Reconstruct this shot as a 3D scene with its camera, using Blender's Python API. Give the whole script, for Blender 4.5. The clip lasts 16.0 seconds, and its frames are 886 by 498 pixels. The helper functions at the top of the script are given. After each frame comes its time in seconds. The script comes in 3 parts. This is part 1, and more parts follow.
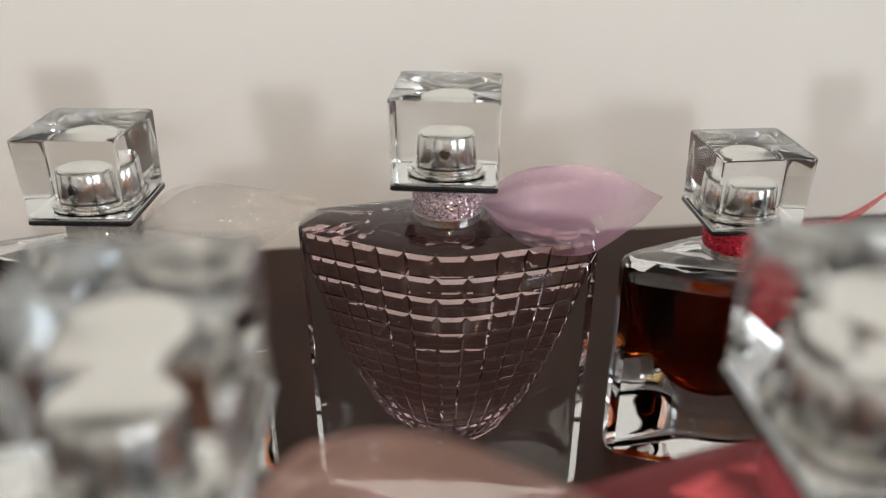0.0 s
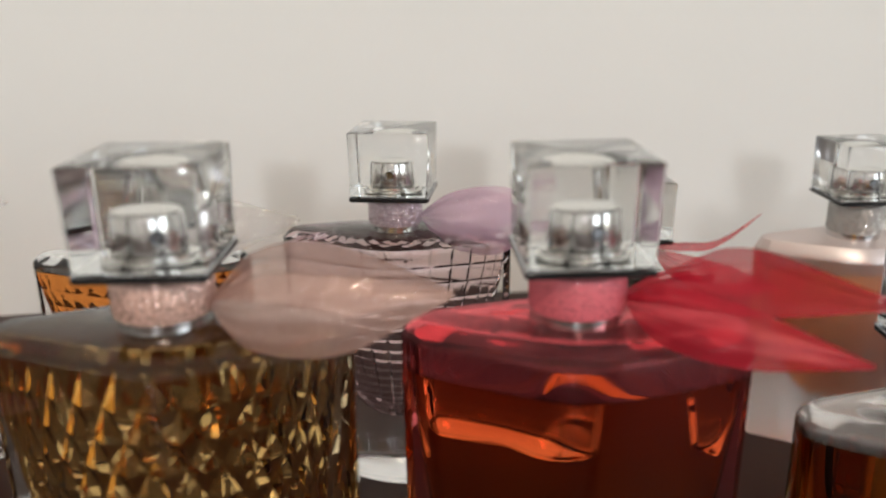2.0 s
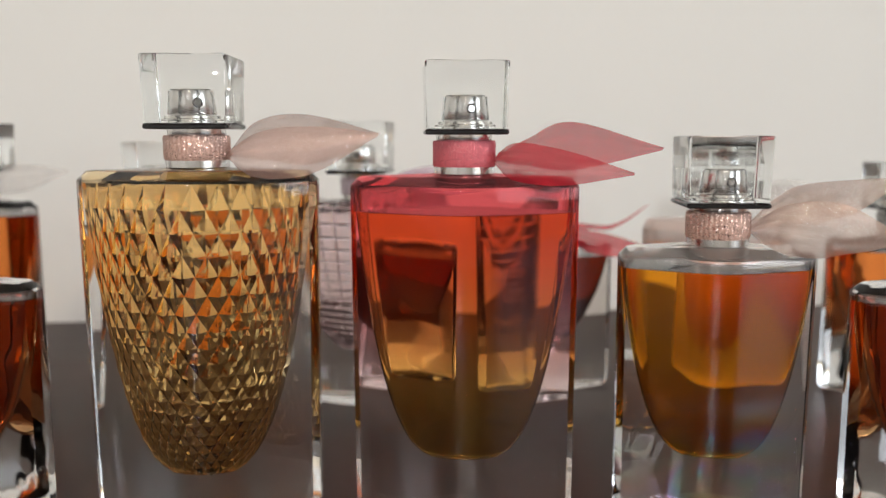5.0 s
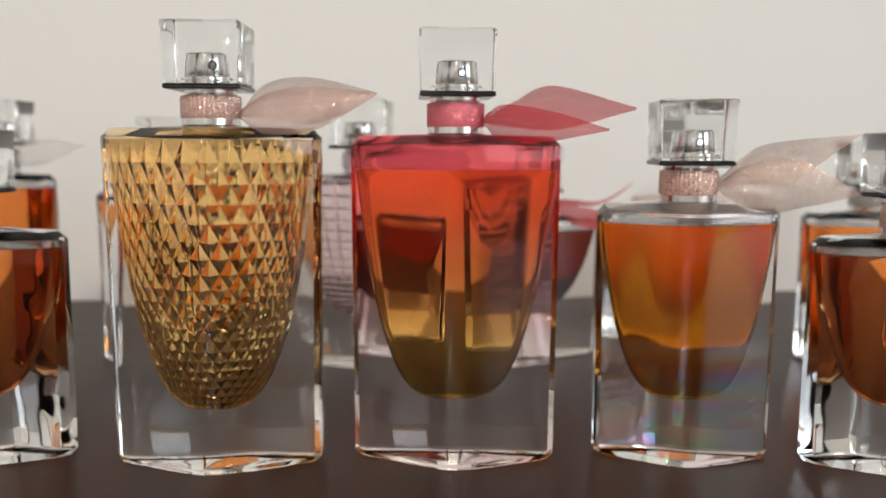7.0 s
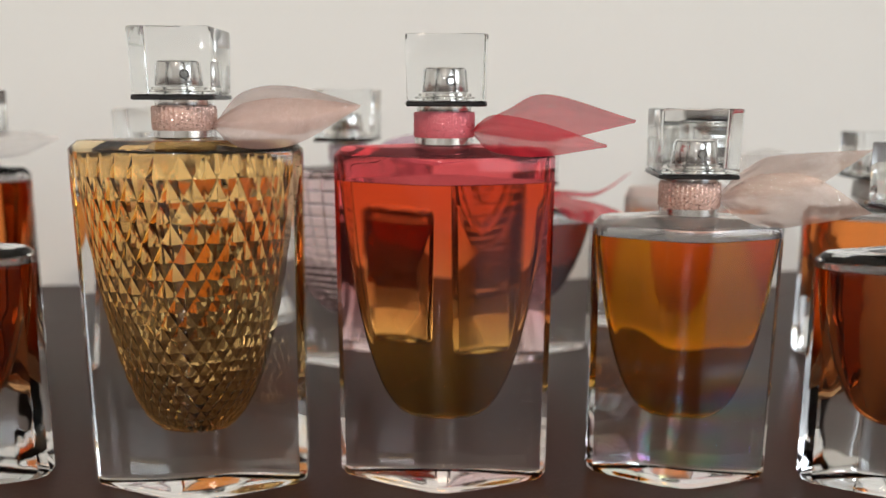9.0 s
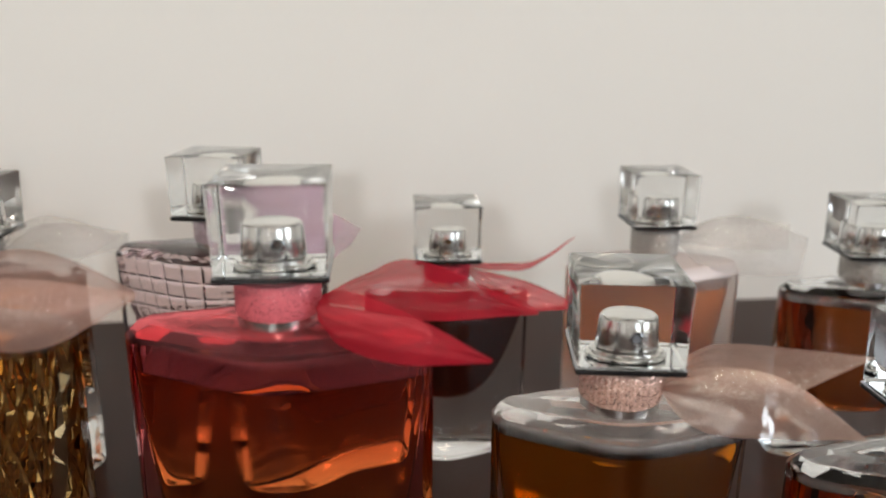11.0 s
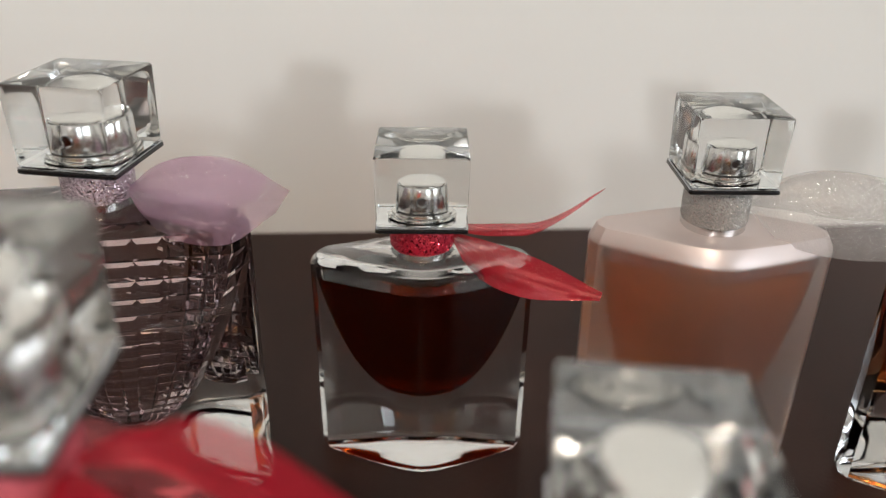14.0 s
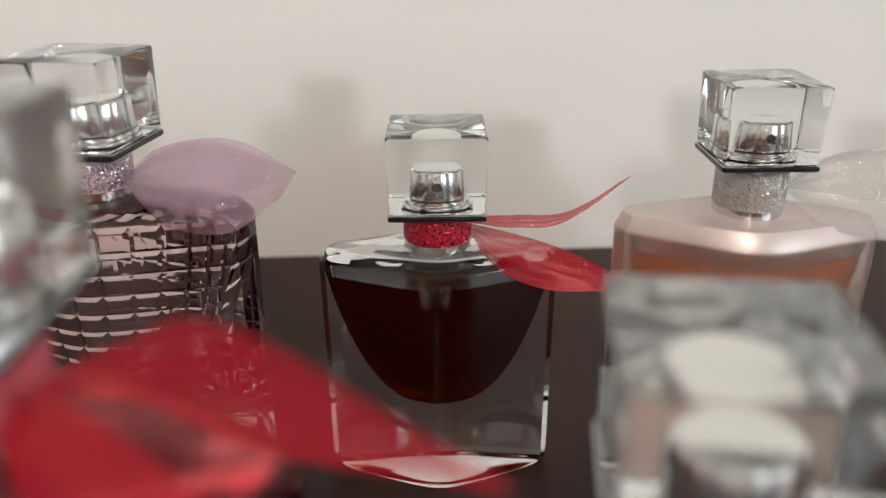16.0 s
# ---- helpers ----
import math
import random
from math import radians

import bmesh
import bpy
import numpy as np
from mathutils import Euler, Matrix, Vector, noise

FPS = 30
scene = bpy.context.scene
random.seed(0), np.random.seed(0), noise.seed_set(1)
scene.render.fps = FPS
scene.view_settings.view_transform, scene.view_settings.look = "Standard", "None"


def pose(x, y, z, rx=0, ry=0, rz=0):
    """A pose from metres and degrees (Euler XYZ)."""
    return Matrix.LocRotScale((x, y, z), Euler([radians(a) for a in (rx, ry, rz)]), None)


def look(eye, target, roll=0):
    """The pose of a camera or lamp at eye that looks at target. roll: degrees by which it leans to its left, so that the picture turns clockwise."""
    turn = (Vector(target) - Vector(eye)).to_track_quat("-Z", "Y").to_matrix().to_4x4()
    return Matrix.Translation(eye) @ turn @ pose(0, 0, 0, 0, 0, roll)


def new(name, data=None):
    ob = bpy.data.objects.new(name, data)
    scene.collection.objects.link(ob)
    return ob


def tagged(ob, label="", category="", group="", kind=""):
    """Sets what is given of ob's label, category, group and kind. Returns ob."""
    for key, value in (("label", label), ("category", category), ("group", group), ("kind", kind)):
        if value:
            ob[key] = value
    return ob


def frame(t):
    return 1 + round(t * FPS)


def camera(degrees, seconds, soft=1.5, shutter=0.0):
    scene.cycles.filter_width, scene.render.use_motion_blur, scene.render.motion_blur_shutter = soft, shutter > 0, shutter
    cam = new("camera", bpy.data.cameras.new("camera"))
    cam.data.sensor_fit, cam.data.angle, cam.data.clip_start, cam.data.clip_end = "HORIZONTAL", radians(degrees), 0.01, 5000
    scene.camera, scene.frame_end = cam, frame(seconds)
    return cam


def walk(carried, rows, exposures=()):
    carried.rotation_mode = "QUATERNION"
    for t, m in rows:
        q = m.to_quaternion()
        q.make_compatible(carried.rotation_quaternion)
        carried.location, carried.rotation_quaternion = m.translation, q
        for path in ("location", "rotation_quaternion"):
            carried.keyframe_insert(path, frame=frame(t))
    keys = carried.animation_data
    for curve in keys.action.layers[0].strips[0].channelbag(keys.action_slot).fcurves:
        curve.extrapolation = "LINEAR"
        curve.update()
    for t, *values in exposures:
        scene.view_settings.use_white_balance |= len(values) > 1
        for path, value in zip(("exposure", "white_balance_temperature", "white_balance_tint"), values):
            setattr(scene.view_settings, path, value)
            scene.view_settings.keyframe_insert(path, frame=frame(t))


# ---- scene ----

cam = camera(57.54, 16.0, soft=1.2)
cam.data.dof.use_dof = True
cam.data.dof.focus_distance = 0.198
cam.data.dof.aperture_fstop = 12.0
PATH = [
    (0, (0.01058, -0.00589, 0.16445), (0.00833, 0.17206, 0.07320), -0.09),
    (0.5, (0.01121, -0.02057, 0.16174), (0.00484, 0.16090, 0.07791), -0.19),
    (1, (0.01654, -0.03870, 0.15961), (0.00828, 0.14606, 0.08346), -0.59),
    (1.5, (0.02373, -0.05433, 0.15612), (0.01468, 0.13328, 0.08742), -0.81),
    (2, (0.03544, -0.07412, 0.15465), (0.02671, 0.11610, 0.09347), -0.74),
    (2.5, (0.04059, -0.09481, 0.15345), (0.03208, 0.09783, 0.10037), -0.83),
    (3, (0.04609, -0.11254, 0.14722), (0.03862, 0.08205, 0.10162), -0.68),
    (3.5, (0.05059, -0.12939, 0.13879), (0.04429, 0.06655, 0.09922), -0.64),
    (4, (0.05488, -0.14204, 0.13024), (0.04952, 0.05494, 0.09605), -0.54),
    (4.5, (0.05468, -0.15224, 0.11908), (0.04803, 0.04534, 0.08875), -0.24),
    (7, (0.05840, -0.18323, 0.09579), (0.05100, 0.01502, 0.07039), 0.25),
    (7.5, (0.05825, -0.18320, 0.09628), (0.05036, 0.01483, 0.06947), 0.31),
    (8, (0.05831, -0.18267, 0.09543), (0.05008, 0.01504, 0.06639), 0.41),
    (10.5, (0.07668, -0.11603, 0.15298), (0.07517, 0.07729, 0.10171), 0.12),
    (11, (0.08727, -0.09249, 0.15756), (0.08542, 0.09984, 0.10275), 0.46),
    (11.5, (0.09219, -0.07245, 0.16160), (0.08970, 0.11872, 0.10287), 0.64),
    (12, (0.09289, -0.05575, 0.16701), (0.08841, 0.13342, 0.10223), 0.73),
    (12.5, (0.09588, -0.04277, 0.16948), (0.08977, 0.14363, 0.09726), 0.84),
    (13, (0.10046, -0.02886, 0.17035), (0.09148, 0.15444, 0.09084), 1.04),
    (13.5, (0.10342, -0.01483, 0.16634), (0.09208, 0.16496, 0.07946), 0.93),
    (14, (0.10516, -0.00363, 0.16335), (0.09244, 0.17412, 0.07256), 0.81),
    (14.5, (0.10608, 0.00462, 0.15798), (0.09261, 0.18178, 0.06615), 0.65),
    (15, (0.10613, 0.00924, 0.15104), (0.09226, 0.18776, 0.06195), 0.36),
    (15.5, (0.10426, 0.00727, 0.14646), (0.08952, 0.18835, 0.06282), -0.05),
    (16, (0.10288, 0.00099, 0.14318), (0.08750, 0.18446, 0.06509), -0.50),
]
walk(cam, [(t, look(eye, target, roll)) for t, eye, target, roll in PATH])

# ---------------------------------------------------------------- light
scene.view_settings.exposure = 0.0
world = bpy.data.worlds.new("world")
scene.world = world
world.use_nodes = True
sky = world.node_tree.nodes.new("ShaderNodeTexSky")
sky.sky_type, sky.sun_disc = "NISHITA", False
sky.sun_elevation, sky.sun_rotation = radians(35), radians(120)
world.node_tree.links.new(sky.outputs[0], world.node_tree.nodes["Background"].inputs[0])
world.node_tree.nodes["Background"].inputs[1].default_value = 0.1

TABLE_H = 0.75        # the world's zero is the table's top
ROOM = (-1.9, 2.3, -4.3)   # left wall, right wall, wall behind the camera
CEIL = 1.65


def area(name, m, sx, sy, watts, colour, shape="RECTANGLE"):
    lamp = bpy.data.lights.new(name, "AREA")
    lamp.shape, lamp.size, lamp.size_y, lamp.energy, lamp.color = shape, sx, sy, watts, colour
    ob = new(name, lamp)
    ob.matrix_world = m
    return ob


# unseen key lamp before the solid south wall, placed to throw the wall shadows
area("south_key_light", look((-0.47, -4.2, 1.20), (0.05, 0.1, 0.05)), 0.25, 0.25, 36, (0.98, 0.985, 1.0))
area("ceiling_lamp_light", look((0.12, -1.55, 1.60), (0.12, -1.5, 0.0)), 0.36, 0.36, 25, (1.0, 0.82, 0.65), "DISK")
# cool fill, added as if from a window out of view on the right
area("assumed_window_light", look((2.26, -1.7, 0.75), (0.0, -1.0, 0.3)), 1.5, 1.3, 26, (0.84, 0.92, 1.0))


# ---------------------------------------------------------------- materials
def material(name):
    m = bpy.data.materials.new(name)
    m.use_nodes = True
    nt = m.node_tree
    nt.nodes.clear()
    out = nt.nodes.new("ShaderNodeOutputMaterial")

    def node(kind, **put):
        n = nt.nodes.new(kind)
        for k, v in put.items():
            if k in n.inputs:
                n.inputs[k].default_value = v
        return n

    def link(a, b):
        nt.links.new(a, b)
    return m, node, link, out


def coords(node, link, scale=1.0):
    t = node("ShaderNodeTexCoord")
    mp = node("ShaderNodeMapping")
    mp.inputs["Scale"].default_value = (scale, scale, scale)
    link(t.outputs["Object"], mp.inputs[0])
    return mp.outputs[0]


def glass(name, colour=(0.985, 0.99, 0.99), ior=1.5, rough=0.0, wave=0.0, wave_scale=120):
    m, node, link, out = material(name)
    g = node("ShaderNodeBsdfGlass")
    g.inputs["Color"].default_value = (*colour, 1)
    g.inputs["IOR"].default_value = ior
    g.inputs["Roughness"].default_value = rough
    if wave:
        n = node("ShaderNodeTexNoise")
        n.inputs["Scale"].default_value = wave_scale
        n.inputs["Detail"].default_value = 1.0
        link(coords(node, link), n.inputs["Vector"])
        b = node("ShaderNodeBump")
        b.inputs["Strength"].default_value = 1.0
        b.inputs["Distance"].default_value = wave
        link(n.outputs[0], b.inputs["Height"])
        link(b.outputs[0], g.inputs["Normal"])
    link(g.outputs[0], out.inputs[0])
    return m


def glass_fade(name, low, high, z0, z1, ior=1.5):
    """Glass lacquered in a colour that fades out towards the base, its shoulder brightened by a painted haze."""
    m, node, link, out = material(name)
    t = node("ShaderNodeTexCoord")
    s = node("ShaderNodeSeparateXYZ")
    link(t.outputs["Object"], s.inputs[0])
    r = node("ShaderNodeMapRange")
    r.interpolation_type = "SMOOTHSTEP"
    r.inputs["From Min"].default_value, r.inputs["From Max"].default_value = z0, z1
    link(s.outputs[2], r.inputs[0])
    mx = node("ShaderNodeMix")
    mx.data_type = "RGBA"
    mx.inputs[6].default_value, mx.inputs[7].default_value = (*low, 1), (*high, 1)
    link(r.outputs[0], mx.inputs[0])
    g = node("ShaderNodeBsdfGlass")
    g.inputs["IOR"].default_value = ior
    link(mx.outputs[2], g.inputs["Color"])
    # pale pink haze mixed in at the shoulder to brighten its dark refractions
    skin = node("ShaderNodeBsdfTranslucent")
    skin.inputs[0].default_value = (0.93, 0.40, 0.45, 1)
    shoulder_lift = node("ShaderNodeMapRange")
    shoulder_lift.inputs["From Min"].default_value, shoulder_lift.inputs["From Max"].default_value = 0.0945, 0.0975
    shoulder_lift.inputs["To Min"].default_value, shoulder_lift.inputs["To Max"].default_value = 0.0, 0.08
    link(s.outputs[2], shoulder_lift.inputs[0])
    d = node("ShaderNodeBsdfDiffuse")
    d.inputs[0].default_value = (0.93, 0.40, 0.45, 1)
    both = node("ShaderNodeMixShader")
    both.inputs[0].default_value = 0.5
    link(skin.outputs[0], both.inputs[1])
    link(d.outputs[0], both.inputs[2])
    mx2 = node("ShaderNodeMixShader")
    link(shoulder_lift.outputs[0], mx2.inputs[0])
    link(g.outputs[0], mx2.inputs[1])
    link(both.outputs[0], mx2.inputs[2])
    link(mx2.outputs[0], out.inputs[0])
    return m


def film_glass(name):
    """Clear glass whose foot carries an iridescent film."""
    m, node, link, out = material(name)
    p = node("ShaderNodeBsdfPrincipled")
    p.inputs["Base Color"].default_value = (0.98, 0.98, 0.97, 1)
    p.inputs["Roughness"].default_value = 0.0
    p.inputs["IOR"].default_value = 1.5
    p.inputs["Transmission Weight"].default_value = 1.0
    c = coords(node, link)
    n = node("ShaderNodeTexNoise")
    n.inputs["Scale"].default_value = 60
    link(c, n.inputs["Vector"])
    sp = node("ShaderNodeSeparateXYZ")
    link(c, sp.inputs[0])
    fade = node("ShaderNodeMapRange")
    fade.inputs["From Min"].default_value, fade.inputs["From Max"].default_value = 0.008, 0.040
    fade.inputs["To Min"].default_value, fade.inputs["To Max"].default_value = 1.0, 0.0
    link(sp.outputs[2], fade.inputs[0])
    r = node("ShaderNodeMapRange")
    r.inputs["To Min"].default_value, r.inputs["To Max"].default_value = 250, 800
    link(n.outputs[0], r.inputs[0])
    k = node("ShaderNodeMath")
    k.operation = "MULTIPLY"
    link(r.outputs[0], k.inputs[0])
    link(fade.outputs[0], k.inputs[1])
    link(k.outputs[0], p.inputs["Thin Film Thickness"])
    p.inputs["Thin Film IOR"].default_value = 1.75
    skin = node("ShaderNodeBsdfPrincipled")
    skin.inputs["Base Color"].default_value = (0.93, 0.88, 0.87, 1)
    skin.inputs["Metallic"].default_value = 0.4
    skin.inputs["Roughness"].default_value = 0.28
    skin.inputs["Thin Film Thickness"].default_value = 330
    shoulder_lift = node("ShaderNodeMapRange")
    shoulder_lift.inputs["From Min"].default_value, shoulder_lift.inputs["From Max"].default_value = 0.0748, 0.0758
    shoulder_lift.inputs["To Min"].default_value, shoulder_lift.inputs["To Max"].default_value = 0.0, 0.17
    link(sp.outputs[2], shoulder_lift.inputs[0])
    mx = node("ShaderNodeMixShader")
    link(shoulder_lift.outputs[0], mx.inputs[0])
    link(p.outputs[0], mx.inputs[1])
    link(skin.outputs[0], mx.inputs[2])
    link(mx.outputs[0], out.inputs[0])
    return m


def metal(name, colour, rough):
    m, node, link, out = material(name)
    p = node("ShaderNodeBsdfPrincipled")
    p.inputs["Base Color"].default_value = (*colour, 1)
    p.inputs["Metallic"].default_value = 1.0
    n = node("ShaderNodeTexNoise")
    n.inputs["Scale"].default_value = 260
    n.inputs["Detail"].default_value = 3
    link(coords(node, link), n.inputs["Vector"])
    r = node("ShaderNodeMapRange")
    r.inputs["To Min"].default_value, r.inputs["To Max"].default_value = rough * 0.7, rough * 1.4
    link(n.outputs[0], r.inputs[0])
    link(r.outputs[0], p.inputs["Roughness"])
    link(p.outputs[0], out.inputs[0])
    return m


def plain(name, colour, rough, vary=0.06, scale=60, bump=0.0, bump_scale=400, spec=0.5):
    m, node, link, out = material(name)
    p = node("ShaderNodeBsdfPrincipled")
    c = coords(node, link)
    n = node("ShaderNodeTexNoise")
    n.inputs["Scale"].default_value, n.inputs["Detail"].default_value = scale, 5
    link(c, n.inputs["Vector"])
    mx = node("ShaderNodeMix")
    mx.data_type = "RGBA"
    mx.inputs[6].default_value = (*[v * (1 - vary) for v in colour], 1)
    mx.inputs[7].default_value = (*[min(1, v * (1 + vary)) for v in colour], 1)
    link(n.outputs[0], mx.inputs[0])
    link(mx.outputs[2], p.inputs["Base Color"])
    r = node("ShaderNodeMapRange")
    r.inputs["To Min"].default_value, r.inputs["To Max"].default_value = rough * 0.85, rough * 1.15
    link(n.outputs[0], r.inputs[0])
    link(r.outputs[0], p.inputs["Roughness"])
    p.inputs["Specular IOR Level"].default_value = spec
    if bump:
        n2 = node("ShaderNodeTexNoise")
        n2.inputs["Scale"].default_value, n2.inputs["Detail"].default_value = bump_scale, 4
        link(c, n2.inputs["Vector"])
        b = node("ShaderNodeBump")
        b.inputs["Distance"].default_value = bump
        link(n2.outputs[0], b.inputs["Height"])
        link(b.outputs[0], p.inputs["Normal"])
    link(p.outputs[0], out.inputs[0])
    return m


def sparkle_normal(node, link, scale, amount):
    """A random facet direction for each tiny cell."""
    v = node("ShaderNodeTexVoronoi")
    v.inputs["Scale"].default_value = scale
    link(coords(node, link), v.inputs["Vector"])
    geo = node("ShaderNodeNewGeometry")
    s = node("ShaderNodeVectorMath")
    s.operation = "SUBTRACT"
    link(v.outputs["Color"], s.inputs[0])
    s.inputs[1].default_value = (0.5, 0.5, 0.5)
    k = node("ShaderNodeVectorMath")
    k.operation = "SCALE"
    k.inputs["Scale"].default_value = amount
    link(s.outputs[0], k.inputs[0])
    a = node("ShaderNodeVectorMath")
    a.operation = "ADD"
    link(geo.outputs["Normal"], a.inputs[0])
    link(k.outputs[0], a.inputs[1])
    nn = node("ShaderNodeVectorMath")
    nn.operation = "NORMALIZE"
    link(a.outputs[0], nn.inputs[0])
    return nn.outputs[0], v


def glitter(name, colour, flake, amount=1.2, scale=3600, share=0.55):
    m, node, link, out = material(name)
    base = node("ShaderNodeBsdfPrincipled")
    base.inputs["Base Color"].default_value = (*colour, 1)
    base.inputs["Roughness"].default_value = 0.6
    nrm, v = sparkle_normal(node, link, scale, amount)
    g = node("ShaderNodeBsdfPrincipled")
    g.inputs["Base Color"].default_value = (*flake, 1)
    g.inputs["Metallic"].default_value = 1.0
    g.inputs["Roughness"].default_value = 0.18
    link(nrm, g.inputs["Normal"])
    r = node("ShaderNodeMath")
    r.operation = "LESS_THAN"
    sep = node("ShaderNodeSeparateColor")
    link(v.outputs["Color"], sep.inputs[0])
    link(sep.outputs[0], r.inputs[0])
    r.inputs[1].default_value = share
    mx = node("ShaderNodeMixShader")
    link(r.outputs[0], mx.inputs[0])
    link(base.outputs[0], mx.inputs[1])
    link(g.outputs[0], mx.inputs[2])
    link(mx.outputs[0], out.inputs[0])
    return m


def organza(name, colour, cover=0.6, flake=None, share=0.12, scale=1500, film=0.0, weave=40000):
    """Sheer woven ribbon: threads with gaps, seen through."""
    m, node, link, out = material(name)
    c = coords(node, link)
    d = node("ShaderNodeBsdfDiffuse")
    t = node("ShaderNodeBsdfTranslucent")
    n = node("ShaderNodeTexNoise")
    n.inputs["Scale"].default_value, n.inputs["Detail"].default_value = 220, 4
    link(c, n.inputs["Vector"])
    mc = node("ShaderNodeMix")
    mc.data_type = "RGBA"
    mc.inputs[6].default_value = (*[v * 0.85 for v in colour], 1)
    mc.inputs[7].default_value = (*[min(1, v * 1.12) for v in colour], 1)
    link(n.outputs[0], mc.inputs[0])
    link(mc.outputs[2], d.inputs[0])
    link(mc.outputs[2], t.inputs[0])
    cloth = node("ShaderNodeMixShader")
    cloth.inputs[0].default_value = 0.45
    link(d.outputs[0], cloth.inputs[1])
    link(t.outputs[0], cloth.inputs[2])
    shown = cloth.outputs[0]
    gl = node("ShaderNodeBsdfGlossy")
    gl.inputs["Roughness"].default_value = 0.35
    gl.inputs["Color"].default_value = (*[min(1, v + 0.3) for v in colour], 1)
    ms = node("ShaderNodeMixShader")
    ms.inputs[0].default_value = 0.06
    link(shown, ms.inputs[1])
    link(gl.outputs[0], ms.inputs[2])
    shown = ms.outputs[0]
    tr = node("ShaderNodeBsdfTransparent")
    tr.inputs[0].default_value = (1, 1, 1, 1)
    w1 = node("ShaderNodeTexWave")
    w1.bands_direction = "X"
    w1.inputs["Scale"].default_value = weave / 20
    w1.inputs["Distortion"].default_value = 1.5
    link(c, w1.inputs["Vector"])
    mr = node("ShaderNodeMapRange")
    mr.inputs["To Min"].default_value, mr.inputs["To Max"].default_value = cover - 0.1, min(1, cover + 0.1)
    link(w1.outputs["Fac"], mr.inputs[0])
    mx = node("ShaderNodeMixShader")
    link(mr.outputs[0], mx.inputs[0])
    link(tr.outputs[0], mx.inputs[1])
    link(shown, mx.inputs[2])
    last = mx.outputs[0]
    if flake:
        nrm, v = sparkle_normal(node, link, scale, 0.7)
        g = node("ShaderNodeBsdfPrincipled")
        g.inputs["Base Color"].default_value = (*flake, 1)
        g.inputs["Metallic"].default_value = 1.0
        g.inputs["Roughness"].default_value = 0.2
        if film:
            g.inputs["Thin Film Thickness"].default_value = film
            g.inputs["Thin Film IOR"].default_value = 1.8
        link(nrm, g.inputs["Normal"])
        sep = node("ShaderNodeSeparateColor")
        link(v.outputs["Color"], sep.inputs[0])
        r = node("ShaderNodeMath")
        r.operation = "LESS_THAN"
        link(sep.outputs[1], r.inputs[0])
        r.inputs[1].default_value = share
        m2 = node("ShaderNodeMixShader")
        link(r.outputs[0], m2.inputs[0])
        link(last, m2.inputs[1])
        link(g.outputs[0], m2.inputs[2])
        last = m2.outputs[0]
    link(last, out.inputs[0])
    return m


def frosted(name, colour):
    """Sand-blasted glass with a pearly skin, made denser at the rim to paint in its bright reflection."""
    m, node, link, out = material(name)
    p = node("ShaderNodeBsdfPrincipled")
    p.inputs["Base Color"].default_value = (*colour, 1)
    p.inputs["Roughness"].default_value = 0.42
    p.inputs["IOR"].default_value = 1.5
    p.inputs["Transmission Weight"].default_value = 1.0
    p.inputs["Coat Weight"].default_value = 0.5
    p.inputs["Coat Roughness"].default_value = 0.14
    d = node("ShaderNodeBsdfPrincipled")
    d.inputs["Base Color"].default_value = (0.93, 0.84, 0.82, 1)
    d.inputs["Metallic"].default_value = 0.4
    d.inputs["Roughness"].default_value = 0.36
    t = node("ShaderNodeBsdfTranslucent")
    t.inputs[0].default_value = (0.90, 0.70, 0.64, 1)
    n = node("ShaderNodeTexNoise")
    n.inputs["Scale"].default_value, n.inputs["Detail"].default_value = 900, 3
    link(coords(node, link), n.inputs["Vector"])
    b = node("ShaderNodeBump")
    b.inputs["Distance"].default_value = 0.00004
    link(n.outputs[0], b.inputs["Height"])
    link(b.outputs[0], p.inputs["Normal"])
    skin = node("ShaderNodeMixShader")
    skin.inputs[0].default_value = 0.3
    link(d.outputs[0], skin.inputs[1])
    link(t.outputs[0], skin.inputs[2])
    mx = node("ShaderNodeMixShader")
    sp = node("ShaderNodeSeparateXYZ")
    link(coords(node, link), sp.inputs[0])
    # more skin from the chamfer up: the glow it reflects, put into the colour
    fade = node("ShaderNodeMapRange")
    fade.inputs["From Min"].default_value, fade.inputs["From Max"].default_value = 0.0685, 0.0700
    fade.inputs["To Min"].default_value, fade.inputs["To Max"].default_value = 0.08, 0.85
    link(sp.outputs[2], fade.inputs[0])
    link(fade.outputs[0], mx.inputs[0])
    link(p.outputs[0], mx.inputs[1])
    link(skin.outputs[0], mx.inputs[2])
    link(mx.outputs[0], out.inputs[0])
    return m


CLEAR = glass("clear_glass", wave=0.00002)
CAP_GLASS = glass("cap_acrylic", (0.975, 0.985, 0.985), 1.49)
AIR = glass("air_in_glass", (1, 1, 1), 1 / 1.5)
RIPPLED = glass("rippled_clear_glass", wave=0.0002, wave_scale=75)
PINK_GLASS = glass_fade("pink_fading_glass", (0.99, 0.97, 0.965), (1.0, 0.39, 0.42), 0.022, 0.090)
FILM_GLASS = film_glass("iridescent_glass")
FROSTED = frosted("frosted_pink_glass", (0.98, 0.92, 0.89))
CHROME = metal("chrome", (0.76, 0.75, 0.74), 0.19)
STEEL = metal("satin_silver", (0.86, 0.85, 0.82), 0.22)
WHITE_METAL = metal("pale_satin_button", (0.96, 0.95, 0.92), 0.20)
MIRROR = metal("dark_mirror", (0.40, 0.41, 0.43), 0.06)
BLACK = plain("black_lacquer", (0.012, 0.012, 0.013), 0.18)
WALL = plain("cream_wall_paint", (0.785, 0.79, 0.768), 0.75, 0.012, 3, 0.0002, 90, 0.25)
